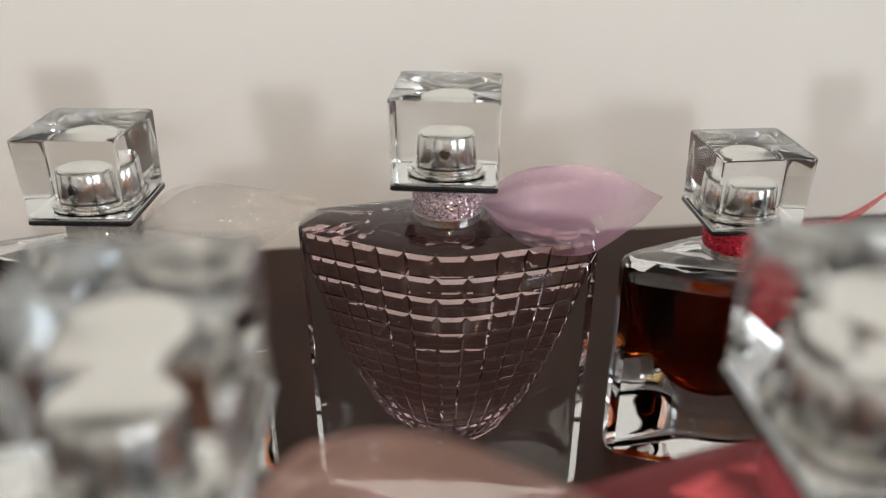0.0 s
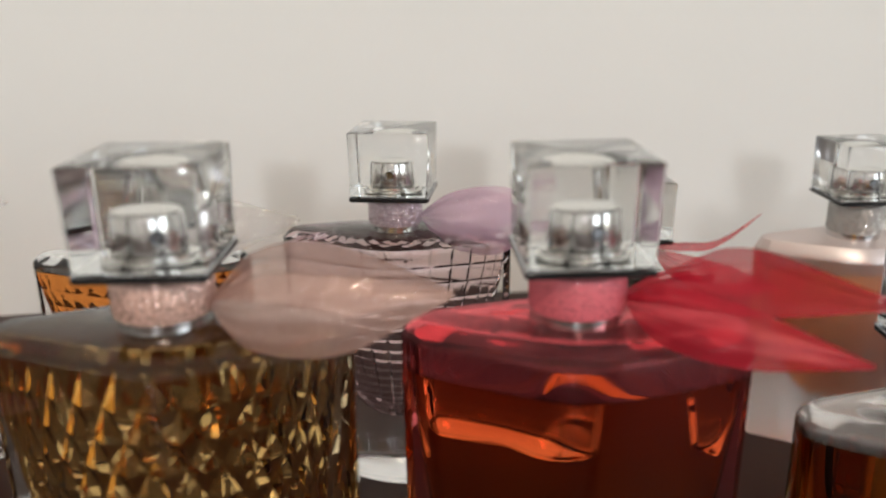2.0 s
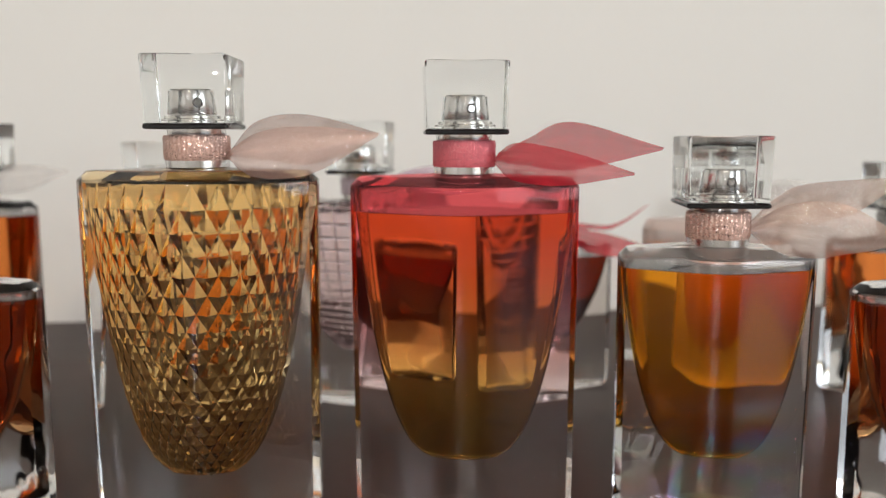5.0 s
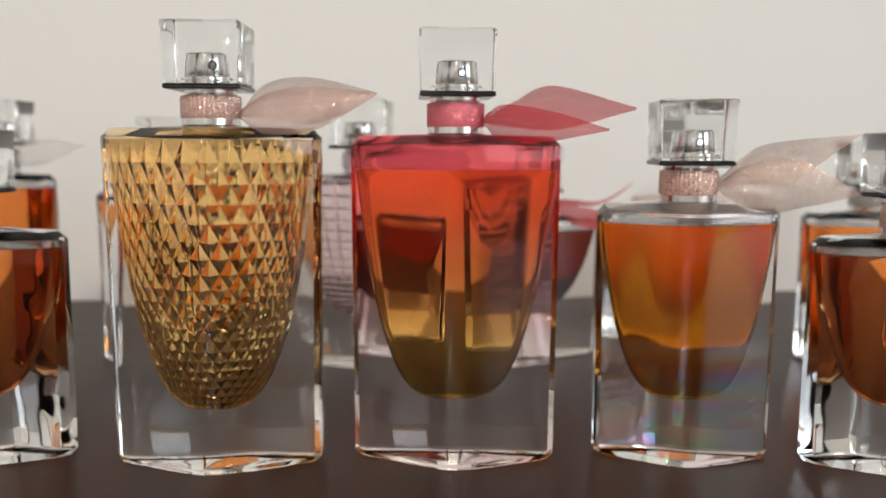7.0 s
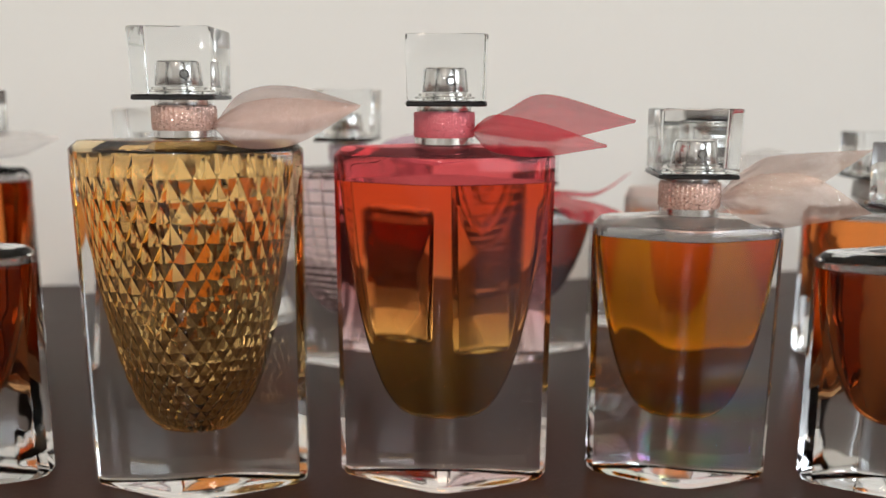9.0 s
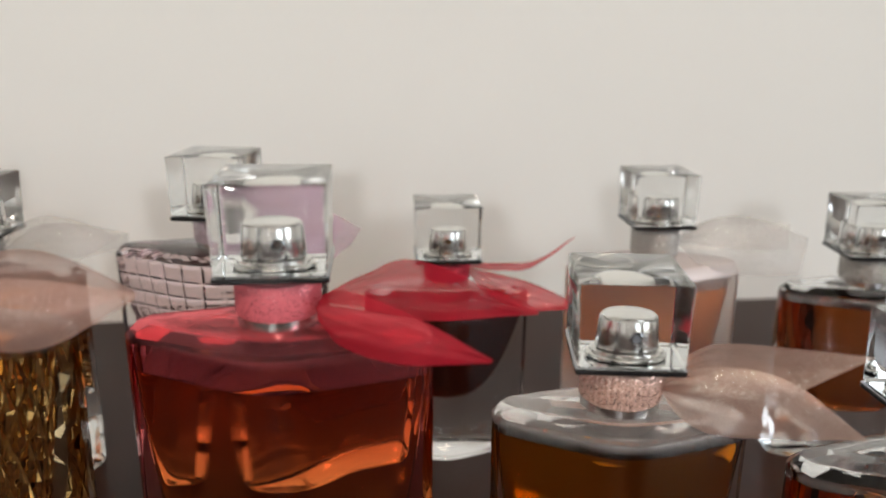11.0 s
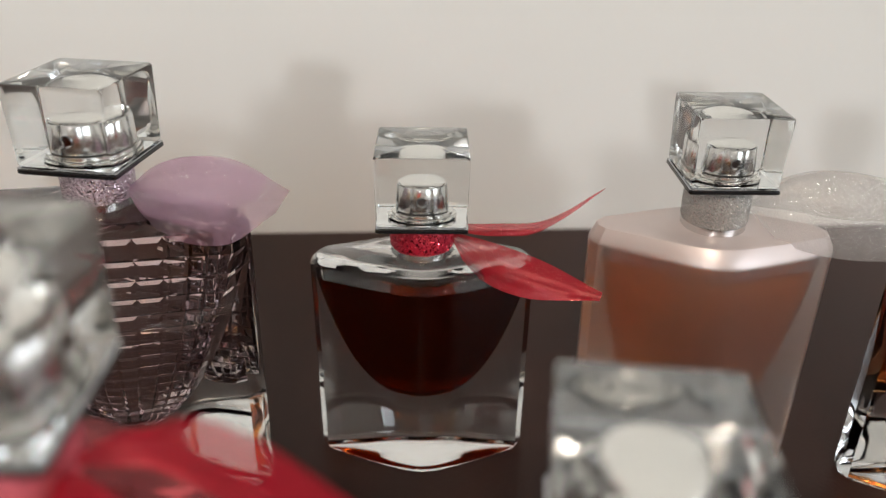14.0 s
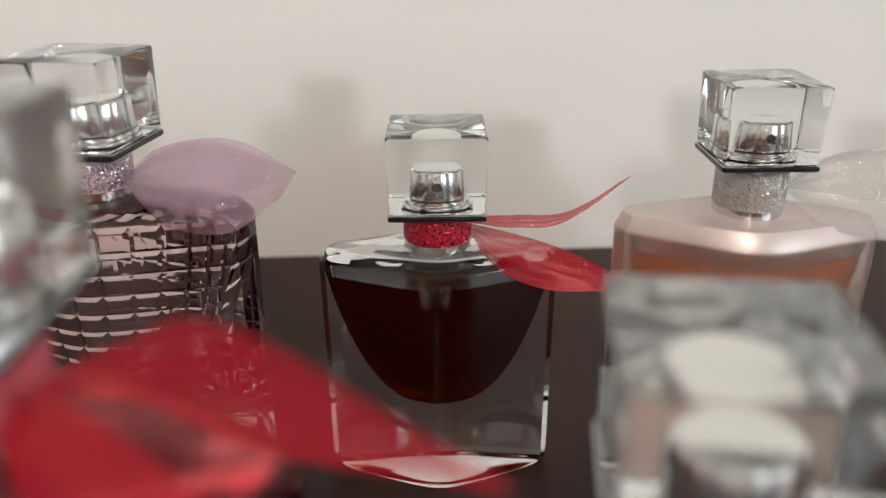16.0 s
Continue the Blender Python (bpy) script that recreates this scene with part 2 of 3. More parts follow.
PAINT = plain("ceiling_paint", (0.82, 0.80, 0.77), 0.8, 0.015, 2, 0.0002, 60, 0.2)
WOOD = plain("dark_brown_table", (0.040, 0.020, 0.016), 0.34, 0.25, 45, 0.00006, 900, 0.14)
FLOOR = plain("floor_boards", (0.25, 0.17, 0.11), 0.45, 0.2, 6, 0.0005, 40)


# ---------------------------------------------------------------- mesh helpers
def mesh_of(name, verts, faces, mat, sharp=35.0):
    me = bpy.data.meshes.new(name)
    me.from_pydata(verts, [], faces)
    me.validate()
    bm = bmesh.new()
    bm.from_mesh(me)
    bmesh.ops.recalc_face_normals(bm, faces=bm.faces)
    for f in bm.faces:
        f.smooth = True
    bm.to_mesh(me)
    bm.free()
    me.set_sharp_from_angle(angle=radians(sharp))
    me.materials.append(mat)
    return me


def part(name, me, parent, label="", m=None):
    ob = new(name, me)
    ob.parent = parent
    if m is not None:
        ob.matrix_local = m
    if label:
        ob["label"] = label
    return ob


def loft(rings, cap0=True, cap1=True, closed=True):
    """Rings of equally many points, joined one to the next."""
    n = len(rings[0])
    verts = [tuple(p) for r in rings for p in r]
    faces = []
    for j in range(len(rings) - 1):
        for i in range(n if closed else n - 1):
            a, b = j * n + i, j * n + (i + 1) % n
            faces.append((a, b, b + n, a + n))
    if cap0:
        verts.append(tuple(np.mean(np.array(rings[0]), axis=0)))
        faces += [(len(verts) - 1, (i + 1) % n, i) for i in range(n)]
    if cap1:
        k = (len(rings) - 1) * n
        verts.append(tuple(np.mean(np.array(rings[-1]), axis=0)))
        faces += [(len(verts) - 1, k + i, k + (i + 1) % n) for i in range(n)]
    return verts, faces


def circle(r, z, n=48, ribs=0, depth=0.0):
    return [((r + depth * (0.5 + 0.5 * math.cos(ribs * a))) * math.cos(a), (r + depth * (0.5 + 0.5 * math.cos(ribs * a))) * math.sin(a), z)
            for a in (2 * math.pi * i / n for i in range(n))]


def square(h, z, r=0.0007):
    """A square of half side h with small round corners."""
    pts = []
    for q in range(4):
        cx, cy = (h - r) * (1, -1, -1, 1)[q], (h - r) * (1, 1, -1, -1)[q]
        for i in range(5):
            a = math.pi / 2 * (q + i / 4)
            pts.append((cx + r * math.cos(a), cy + r * math.sin(a), z))
        nx, ny = (h - r) * (1, -1, -1, 1)[(q + 1) % 4], (h - r) * (1, 1, -1, -1)[(q + 1) % 4]
        a = math.pi / 2 * (q + 1)
        for i in range(1, 6):
            t = i / 6
            pts.append((cx + (nx - cx) * t + r * math.cos(a), cy + (ny - cy) * t + r * math.sin(a), z))
    return pts


def bow(t, c=0.24):
    """How far a bowed face stands out at a share t of its half width: straight flanks, a rounded middle."""
    return 1 - (math.sqrt(t * t + c * c) - c) / (math.sqrt(1 + c * c) - c)


def bow_slope(t, c=0.24):
    return t / math.sqrt(t * t + c * c) / (math.sqrt(1 + c * c) - c)


def lens(a, b, e, z, n=22):
    """The bottle's outline: two bowed faces, cut at the corners, and narrow upright sides."""
    f, k = e + 0.19 * b, 0.94
    face = [(k * a * t, f + (b - f) * bow(t)) for t in (-1 + 2 * i / n for i in range(n + 1))]
    pts = [(x, -y, z) for x, y in face] + [(a, -e, z), (a, 0, z), (a, e, z)]
    return pts + [(-x, y, z) for x, y in face] + [(-a, e, z), (-a, 0, z), (-a, -e, z)]


def to_circle(ring, r, z):
    out = []
    a = max(p[0] for p in ring)
    b = max(p[1] for p in ring)
    for x, y, _ in ring:
        k = math.hypot(x / a, y / b)
        out.append((r * x / a / k, r * y / b / k, z))
    return out


def blend(r0, r1, t, z):
    return [(p[0] * (1 - t) + q[0] * t, p[1] * (1 - t) + q[1] * t, z) for p, q in zip(r0, r1)]


# ---------------------------------------------------------------- the bottle
def body_mesh(w, d, h, taper, mat, rim=(1.0, 1.0)):
    """Solid outer glass: foot, tapered walls, chamfered rim, shoulder that rises to the neck."""
    a, b, e = w / 2, d / 2, 0.0018
    rings = []
    for k, z in ((0.20, 0.0011), (0.50, 0.0010), (0.72, 0.0008), (0.80, 0.0007)):
        rings.append(lens((a * taper - 0.004) * k, (b * taper - 0.0028) * k, 0.0008 * k, z))
    for inset, z in ((0.0028, 0.0001), (0.0018, 0.0), (0.0008, 0.0003), (0.0003, 0.0009), (0.0, 0.0020)):
        rings.append(lens(a * taper - inset, b * taper - inset, max(e - inset * 0.5, 0.0008), z))
    for s in (0.2, 0.4, 0.6, 0.8, 0.95):
        k = taper + (1 - taper) * s
        rings.append(lens(a * k, b * k, e, 0.0020 + s * (h - 0.0020 - 0.0030 * rim[0])))
    rings.append(lens(a, b, e, h - 0.0030 * rim[0]))
    rings.append(lens(a - 0.0002, b - 0.0002, e - 0.0001, h - 0.0024 * rim[0]))
    rings.append(lens(a - 0.0022 * rim[1], b - 0.0036 * rim[1], e - 0.0008 * rim[1], h - 0.0003))
    lip = lens(a - 0.0022 * rim[1] - 0.0004, b - 0.0036 * rim[1] - 0.0005, e - 0.0008 * rim[1] - 0.0002, h - 0.0001)
    rings.append(lip)
    neck = to_circle(lip, 0.0076, 0)
    rings.append(blend(lip, neck, 0.06, h))
    rings.append(blend(lip, neck, 0.5, h + 0.0003))
    rings.append(blend(lip, neck, 0.93, h + 0.0006))
    rings.append(to_circle(lip, 0.0074, h + 0.0012))
    rings.append(to_circle(lip, 0.0072, h + 0.0042))
    return mesh_of("glass_body", *loft(rings), mat, 28)


def bowl(w, d, zb, zt, p=1.6, q=0.42, wide=0.93, deep=0.88):
    """The hollow's half width and half depth at a height."""
    def at(z):
        s = min(1.0, max(0.0, (z - zb) / (zt - zb)))
        f = max(1 - (1 - s) ** p, 1e-5) ** q
        return wide * w / 2 * f, deep * d / 2 * max(1 - (1 - s) ** 4, 1e-5) ** 0.5
    return at


def hollow_rings(at, z0, z1, n, inset=0.0, ease=True):
    rings = []
    for i in range(n + 1):
        t = i / n
        z = z0 + (z1 - z0) * (t ** 1.8 if ease else t)
        a, b = at(z)
        rings.append(lens(max(a - inset, 0.0002), max(b - inset, 0.0002), max(min(0.0012, b * 0.2) - inset, 0.0001), z))
    return rings


def liquid_mesh(at, zb, level, mat):
    return mesh_of("liquid", *loft(hollow_rings(at, zb + 0.0002, level, 26)), mat, 50)


def air_mesh(at, level, zt):
    """The empty space between the liquid and the shoulder."""
    rings = hollow_rings(at, level + 0.00015, zt - 0.0006, 5, ease=False)
    a, b = at(zt)
    rings.append(lens(a - 0.0005, b - 0.0004, 0.0018, zt - 0.0001))
    rings.append(lens(a - 0.0012, b - 0.0010, 0.0014, zt))
    rings.append(lens((a - 0.0012) * 0.5, (b - 0.0010) * 0.5, 0.0007, zt + 0.0007))
    rings.append(lens((a - 0.0012) * 0.2, (b - 0.0010) * 0.2, 0.0003, zt + 0.0011))
    return mesh_of("air_space", *loft(rings), AIR, 40)


def lens_spot(a, b, t, z):
    """A point of the lens-shaped outline at an angle, and the way out of it there."""
    x, side, e = math.cos(t), 1 if math.sin(t) > 0 else -1, b * 0.28
    n = Vector(((b - e) / max(a, 1e-4) * bow_slope(x), side, 0)).normalized()
    return Vector((a * x, side * (e + (b - e) * bow(x)), z)), n


def facet_mesh(at, zb, level, rows, shrink, cols, height, stagger, back, lift, flat, window, mat):
    """A hollow cut all over into small pyramids, in rows that shrink downwards."""
    step = [shrink ** j for j in range(rows)]
    k = (level - zb - 0.0012) / sum(step)
    zs = [level]
    for s in step:
        zs.append(zs[-1] - s * k)
    m = 2 * cols

    def spot(u, z):
        return lens_spot(*at(z), 2 * math.pi * u, z)
    verts, faces = [], []
    for z in zs:
        for i in range(m):
            verts.append(tuple(spot((i + 0.5) / m, z)[0]))
    for j in range(rows):
        for i in range(cols):
            i0 = (2 * i + (1 if stagger and j % 2 else 0)) % m
            i1, i2 = (i0 + 1) % m, (i0 + 2) % m
            zc = zs[j + 1] + (zs[j] - zs[j + 1]) * lift
            p, n = spot((i0 + 1.5) / m, zc)
            g = height * (zs[j] - zs[j + 1]) * (0.4 + 0.6 * bow(math.cos(2 * math.pi * (i0 + 1.5) / m))) * (1.0 if p.y < 0 else back)
            p = p + n * g + Vector((0, 0, -0.35 * g * (j / rows)))
            c = len(verts)
            t0, t1, t2 = j * m + i0, j * m + i1, j * m + i2
            b0, b1, b2 = t0 + m, t1 + m, t2 + m
            if flat:
                corners = [Vector(verts[q]) for q in (t0, t2, b2, b0)]
                mid = sum(corners, Vector()) / 4
                verts += [tuple(p + (q - mid) * flat) for q in corners]
                faces += [(t0, t1, t2, c + 1, c), (t2, b2, c + 2, c + 1), (b2, b1, b0, c + 3, c + 2), (b0, t0, c, c + 3), (c, c + 1, c + 2, c + 3)]
            else:
                verts.append(tuple(p))
                faces += [(t0, t1, c), (t1, t2, c), (t2, b2, c), (b2, b1, c), (b1, b0, c), (b0, t0, c)]
    inner = 0
    if window:
        a, b = at(level)
        for j, (fx, fy, dz) in enumerate(((0.90, 0.92, 0.0), (0.79, 0.84, 0.0), (0.68, 0.77, 0.0), (0.58, 0.70, 0.0), (0.55, 0.67, 0.0008))):
            start = len(verts)
            for i in range(m):
                t = 2 * math.pi * (i + 0.5) / m
                p, k2 = lens_spot(a * fx, b * fy, t, level)[0], (0, 0.1, 0.25, 0.6, 1)[j]
                p = p.lerp(Vector((a * fx * math.cos(t), b * fy * math.sin(t), level)), k2)
                verts.append((p.x, p.y, level + dz + (0.0009 if (i + j) % 2 and j < 4 else 0.0)))
            faces += [(inner + i, inner + (i + 1) % m, start + (i + 1) % m, start + i) for i in range(m)]
            inner = start
    verts.append((0, 0, verts[inner][2]))
    faces += [(len(verts) - 1, inner + (i + 1) % m, inner + i) for i in range(m)]
    verts.append((0, 0, zs[-1] - 0.0006))
    k0 = rows * m
    faces += [(len(verts) - 1, k0 + i, k0 + (i + 1) % m) for i in range(m)]
    return mesh_of("liquid", verts, faces, mat, 8)


def diamond_mesh(at, zb, level, rows, shrink, cols, height, back, mat):
    """A hollow cut into a net of four-sided points, each row set between those above."""
    step = [shrink ** j for j in range(rows)]
    k = (level - zb - 0.0012) / sum(step)
    zs = [level]
    for s in step:
        zs.append(zs[-1] - s * k)
    m = 2 * cols
    verts, faces = [], []
    for j, z in enumerate(zs):
        a, b = at(z)
        for i in range(m):
            t = 2 * math.pi * (i + 0.5) / m
            p, n = lens_spot(a, b, t, z)
            g = height * k * step[min(j, rows - 1)] * (0.3 + 0.7 * bow(math.cos(t))) * (1.0 if p.y < 0 else back) if (i + j) % 2 == 0 and j else 0.0
            verts.append((p.x + n.x * g, p.y + n.y * g, z - 0.3 * g * j / rows))
    for j in range(rows):
        for i in range(m):
            p, q = j * m + i, j * m + (i + 1) % m
            faces += [(p, q, p + m), (q, q + m, p + m)] if (i + j) % 2 == 0 else [(p, q, q + m), (p, q + m, p + m)]
    verts.append((0, 0, level))
    faces += [(len(verts) - 1, (i + 1) % m, i) for i in range(m)]
    verts.append((0, 0, zs[-1] - 0.0006))
    faces += [(len(verts) - 1, rows * m + i, rows * m + (i + 1) % m) for i in range(m)]
    return mesh_of("liquid", verts, faces, mat, 4)


def turned(name, prof, mat, n=48, ribs=0, depth=0.0, sharp=35):
    return mesh_of(name, *loft([circle(r, z, n, ribs if g else 0, depth if g else 0) for r, z, g in prof]), mat, sharp)


# cap and pump, alike on all the bottles
CAPW, CAPH = 0.01130, 0.0181


def cap_mesh():
    h, t = CAPW - 0.0003, CAPW + 0.0001
    rings = [square(h - 0.0005, 0.0), square(h, 0.0005), square(h + (t - h) * 0.5, CAPH * 0.5), square(t, CAPH - 0.0006), square(t - 0.0002, CAPH - 0.0002), square(t - 0.0007, CAPH)]
    return mesh_of("cap", *loft(rings), CAP_GLASS, 30)


CAP = cap_mesh()
PLATE = mesh_of("cap_plate", *loft([square(CAPW - 0.0004, 0), square(CAPW, 0.0003), square(CAPW, 0.0010), square(CAPW - 0.0002, 0.0012)]), BLACK)
PLATE_TOP = mesh_of("plate_mirror", *loft([square(CAPW - 0.0001, 0.00122), square(CAPW, 0.0014), square(CAPW - 0.0003, 0.0016)]), MIRROR)
PUMP_BASE = turned("pump_base", [(0.0083, 0.00015, 0), (0.0084, 0.0004, 0), (0.0084, 0.0009, 0), (0.0080, 0.0011, 0), (0.0075, 0.0012, 0), (0.0075, 0.0018, 0), (0.0071, 0.0019, 0)], STEEL)
PUMP = turned("pump_button", [(0.0065, 0.0003, 0), (0.0066, 0.0005, 0), (0.0061, 0.0064, 0), (0.0060, 0.0067, 0), (0.0057, 0.0069, 0)], CHROME)
PUMP_TOP = turned("button_top", [(0.0057, 0.00695, 0), (0.0056, 0.0071, 0), (0.0052, 0.0072, 0)], WHITE_METAL)
NOZZLE = mesh_of("nozzle", *loft([circle(0.0014, 0), circle(0.0014, 0.0004), circle(0.0012, 0.0005), circle(0.0009, 0.0002)]), MIRROR)


def curve(pts, t):
    """A smooth curve through four points."""
    p = [Vector(q) for q in pts]
    p = [p[0] * 2 - p[1]] + p + [p[-1] * 2 - p[-2]]
    k = len(p) - 3
    i = min(int(t * k), k - 1)
    u = t * k - i
    a, b, c, d = p[i:i + 4]
    return 0.5 * (2 * b + (c - a) * u + (2 * a - 5 * b + 4 * c - d) * u * u + (3 * b - a - 3 * c + d) * u ** 3)


def ribbon_mesh(name, top, low, belly, mat, n=36, k=14, seed=1.0):
    """A strip of ribbon between an upper and a lower edge, pinched at the knot, bulged by belly, with soft pleats."""
    verts, faces = [], []
    for i in range(n + 1):
        t = i / n
        a, b = curve(top, t), curve(low, t)
        along = curve(top, min(1, t + 0.02)) - curve(top, max(0, t - 0.02)) + curve(low, min(1, t + 0.02)) - curve(low, max(0, t - 0.02))
        out = (b - a).cross(along)
        out = out.normalized() if out.length > 1e-9 else Vector((0, -1, 0))
        if out.y > 0:
            out = -out
        for j in range(k + 1):
            v = j / k
            swell = belly * 4 * v * (1 - v) * math.sin(math.pi * t ** 0.8)
            pleat = 0.0006 * math.sin(22 * v + seed * 7 + 3 * t) * (1 - t) ** 1.5 * min(1, t * 6)
            soft = 0.0006 * noise.noise(Vector((t * 5, v * 3, seed * 11))) * t
            verts.append(tuple(a.lerp(b, v) + out * (swell + pleat + soft)))
    for i in range(n):
        for j in range(k):
            a = i * (k + 1) + j
            faces.append((a, a + 1, a + k + 2, a + k + 1))
    me = bpy.data.meshes.new(name)
    me.from_pydata(verts, [], faces)
    for f in me.polygons:
        f.use_smooth = True
    me.materials.append(mat)
    return me


def bottle(x, y, yaw, w, d, h, plate, label, liquid, level, zb, glass_mat=CLEAR, taper=0.985, cap_yaw=0.0, cap_shift=(0, 0),
           collar="ribbed", collar_mat=None, facets=None, diamonds=None, wide=0.95, deep=0.84, p=1.15, q=0.31, nozzle_turn=0.0, rim=(1.0, 1.0), cap_size=1.0):
    base = new("perfume_bottle")
    base.matrix_world = pose(x, y, 0.0, 0, 0, yaw)
    tagged(base, label, "perfume bottle", "perfume bottles on the table")
    body = part("glass_body", body_mesh(w, d, h, taper, glass_mat, rim), base)
    zt = h - 0.0026
    at = bowl(w, d, zb, zt, p=p, q=q, wide=wide, deep=deep)
    if diamonds:
        part("liquid", diamond_mesh(at, zb, level, *diamonds, liquid), base, "liquid in a hollow cut into small points")
    elif facets:
        part("liquid", facet_mesh(at, zb, level, *facets, liquid), base, "liquid in a hollow cut into small pyramids")
    else:
        part("liquid", liquid_mesh(at, zb, level, liquid), base, "clear coloured liquid")
    if level < zt - 0.001:
        part("air_space", air_mesh(at, level, zt), base, "air over the liquid")
    # neck rings and collar
    cz, top = h + 0.0026, plate - 0.0016
    r = 0.0082
    turn = pose(cap_shift[0], cap_shift[1], 0, 0, 0, 0)
    part("neck_ring", turned("neck_ring", [(0.0080, h + 0.0005, 0), (0.0083, h + 0.0008, 0), (0.0083, cz, 0), (0.0078, cz + 0.0003, 0)], CHROME), base, "chrome ring", turn)
    if collar == "ribbed":
        prof = [(r - 0.0002, cz, 1), (r + 0.0001, cz + 0.0006, 1), (r + 0.0001, top - 0.0006, 1), (r - 0.0002, top, 1)]
        me = turned("collar", prof, collar_mat, 160, 40, 0.0004, 60)
    elif collar == "thread":
        prof = [(r, cz, 1), (r + 0.0002, cz + 0.0006, 1), (r + 0.0002, top - 0.0006, 1), (r, top, 1)]
        me = turned("collar", prof, collar_mat, 210, 70, 0.00018, 60)
    else:
        prof = [(r, cz, 0), (r + 0.0003, cz + 0.0006, 0), (r + 0.0003, top - 0.0006, 0), (r, top, 0)]
        me = turned("collar", prof, collar_mat, 64)
    part("collar", me, base, "band round the neck", turn)
    part("upper_ring", turned("upper_ring", [(0.0074, top - 0.0004, 0), (0.0076, top, 0), (0.0076, plate, 0), (0.0070, plate + 0.0002, 0)], CHROME), base, "chrome ring", turn)
    m = pose(cap_shift[0], cap_shift[1], plate, 0, 0, cap_yaw - yaw) @ Matrix.Scale(cap_size, 4)
    pl = part("cap_plate", PLATE, base, "black plate under the cap", m)
    part("plate_mirror", PLATE_TOP, pl, "mirror-bright top of the plate")
    part("cap", CAP, base, "clear cube cap", m @ pose(0, 0, 0.00165))
    pump = part("pump", PUMP_BASE, base, "silver pump collar", m @ pose(0, 0, 0.00175))
    part("pump_button", PUMP, pump, "polished silver button", pose(0, 0, 0.0019))
    part("button_top", PUMP_TOP, pump, "pale top of the button", pose(0, 0, 0.0019))
    a = radians(nozzle_turn)
    part("nozzle", NOZZLE, pump, "", pose(0.0063 * math.sin(a), -0.0063 * math.cos(a), 0.0053, 90, 0, nozzle_turn))
    return base


def liquid(name, colour, ior=0.907, rough=0.0):
    return glass(name, colour, ior, rough)


# ---------------------------------------------------------------- setting
def box_mesh(name, sx, sy, sz, mat, bevel=0.0):
    bm = bmesh.new()
    bmesh.ops.create_cube(bm, size=1.0)
    bmesh.ops.scale(bm, vec=(sx, sy, sz), verts=bm.verts)
    if bevel:
        bmesh.ops.bevel(bm, geom=bm.edges[:], offset=bevel, segments=3, affect="EDGES", profile=0.5)
    me = bpy.data.meshes.new(name)
    bm.to_mesh(me)
    bm.free()
    me.materials.append(mat)
    return me


def slab(name, x0, x1, y0, y1, z0, z1, mat, kind="structure", label="", m=None):
    ob = new(name, box_mesh(name, x1 - x0, y1 - y0, z1 - z0, mat))
    ob.matrix_world = (m or Matrix()) @ pose((x0 + x1) / 2, (y0 + y1) / 2, (z0 + z1) / 2)
    return tagged(ob, label, "", "", kind)


XL, XR, YB = ROOM
slab("wall_north", -2.6, 3.0, 0.0, 0.12, -TABLE_H, CEIL, WALL, label="plain cream painted wall behind the table", m=pose(0, 0.3265, 0, 0, 0, 7.8))
slab("wall_west", XL - 0.12, XL, YB, 0.12, -TABLE_H, CEIL, WALL, label="plain cream painted wall")
slab("wall_south", XL, XR, YB - 0.12, YB, -TABLE_H, CEIL, WALL, label="plain cream painted wall")
slab("floor", XL - 0.2, XR + 0.2, YB - 0.2, 0.9, -TABLE_H - 0.1, -TABLE_H, FLOOR, label="brown wooden floor")
slab("ceiling", XL - 0.2, XR + 0.2, YB - 0.2, 0.9, CEIL, CEIL + 0.1, PAINT, label="plain pale painted ceiling")
# unseen wall with an assumed window: two piers, a sill wall and a lintel round the opening
for n, y0, y1, z0, z1 in (("wall_east_pier_north", -0.9, 0.66, -TABLE_H, CEIL), ("wall_east_pier_south", YB, -2.5, -TABLE_H, CEIL),
                          ("wall_east_sill", -2.5, -0.9, -TABLE_H, 0.05), ("wall_east_lintel", -2.5, -0.9, 1.45, CEIL)):
    slab(n, XR, XR + 0.12, y0, y1, z0, z1, WALL, label="cream painted wall round an assumed window opening")

table = new("table")
table.matrix_world = pose(0, 0, 0, 0, 0, 7.8)
tagged(table, "dark brown table with a smooth satin top", "table")
top = part("tabletop", box_mesh("tabletop", 1.7, 0.72, 0.035, WOOD, 0.003), table, "", pose(0.05, -0.037, -0.0175))
part("table_body", box_mesh("table_body", 1.62, 0.62, TABLE_H - 0.0352, WOOD, 0.003), table, "", pose(0.05, -0.03, -TABLE_H / 2 - 0.0175))

# ---------------------------------------------------------------- the bottles
GOLD = liquid("golden_liquid", (1.0, 0.80, 0.49), 0.87, 0.02)
ROSE = liquid("orange_red_liquid", (1.0, 0.82, 0.40))
AMBER = liquid("amber_liquid", (0.98, 0.60, 0.12))
BROWN = liquid("dark_amber_liquid", (0.46, 0.12, 0.020))
RUST = liquid("rust_amber_liquid", (0.98, 0.55, 0.27))
ORANGE = liquid("orange_amber_liquid", (0.99, 0.60, 0.28))
LILAC = liquid("pale_lilac_liquid", (0.99, 0.90, 0.92), 0.86, 0.03)
PEACH = liquid("peach_liquid", (1.0, 0.58, 0.32))

ROSE_GOLD = glitter("rose_gold_thread", (0.56, 0.36, 0.30), (0.90, 0.68, 0.60), 0.55, 4500, 0.30)
PINK_THREAD = glitter("pink_thread", (0.62, 0.13, 0.16), (0.85, 0.36, 0.38), 0.3, 5500, 0.12)
LILAC_GLITTER = glitter("lilac_glitter", (0.38, 0.28, 0.33), (0.88, 0.78, 0.85), 1.3, 4800, 0.5)
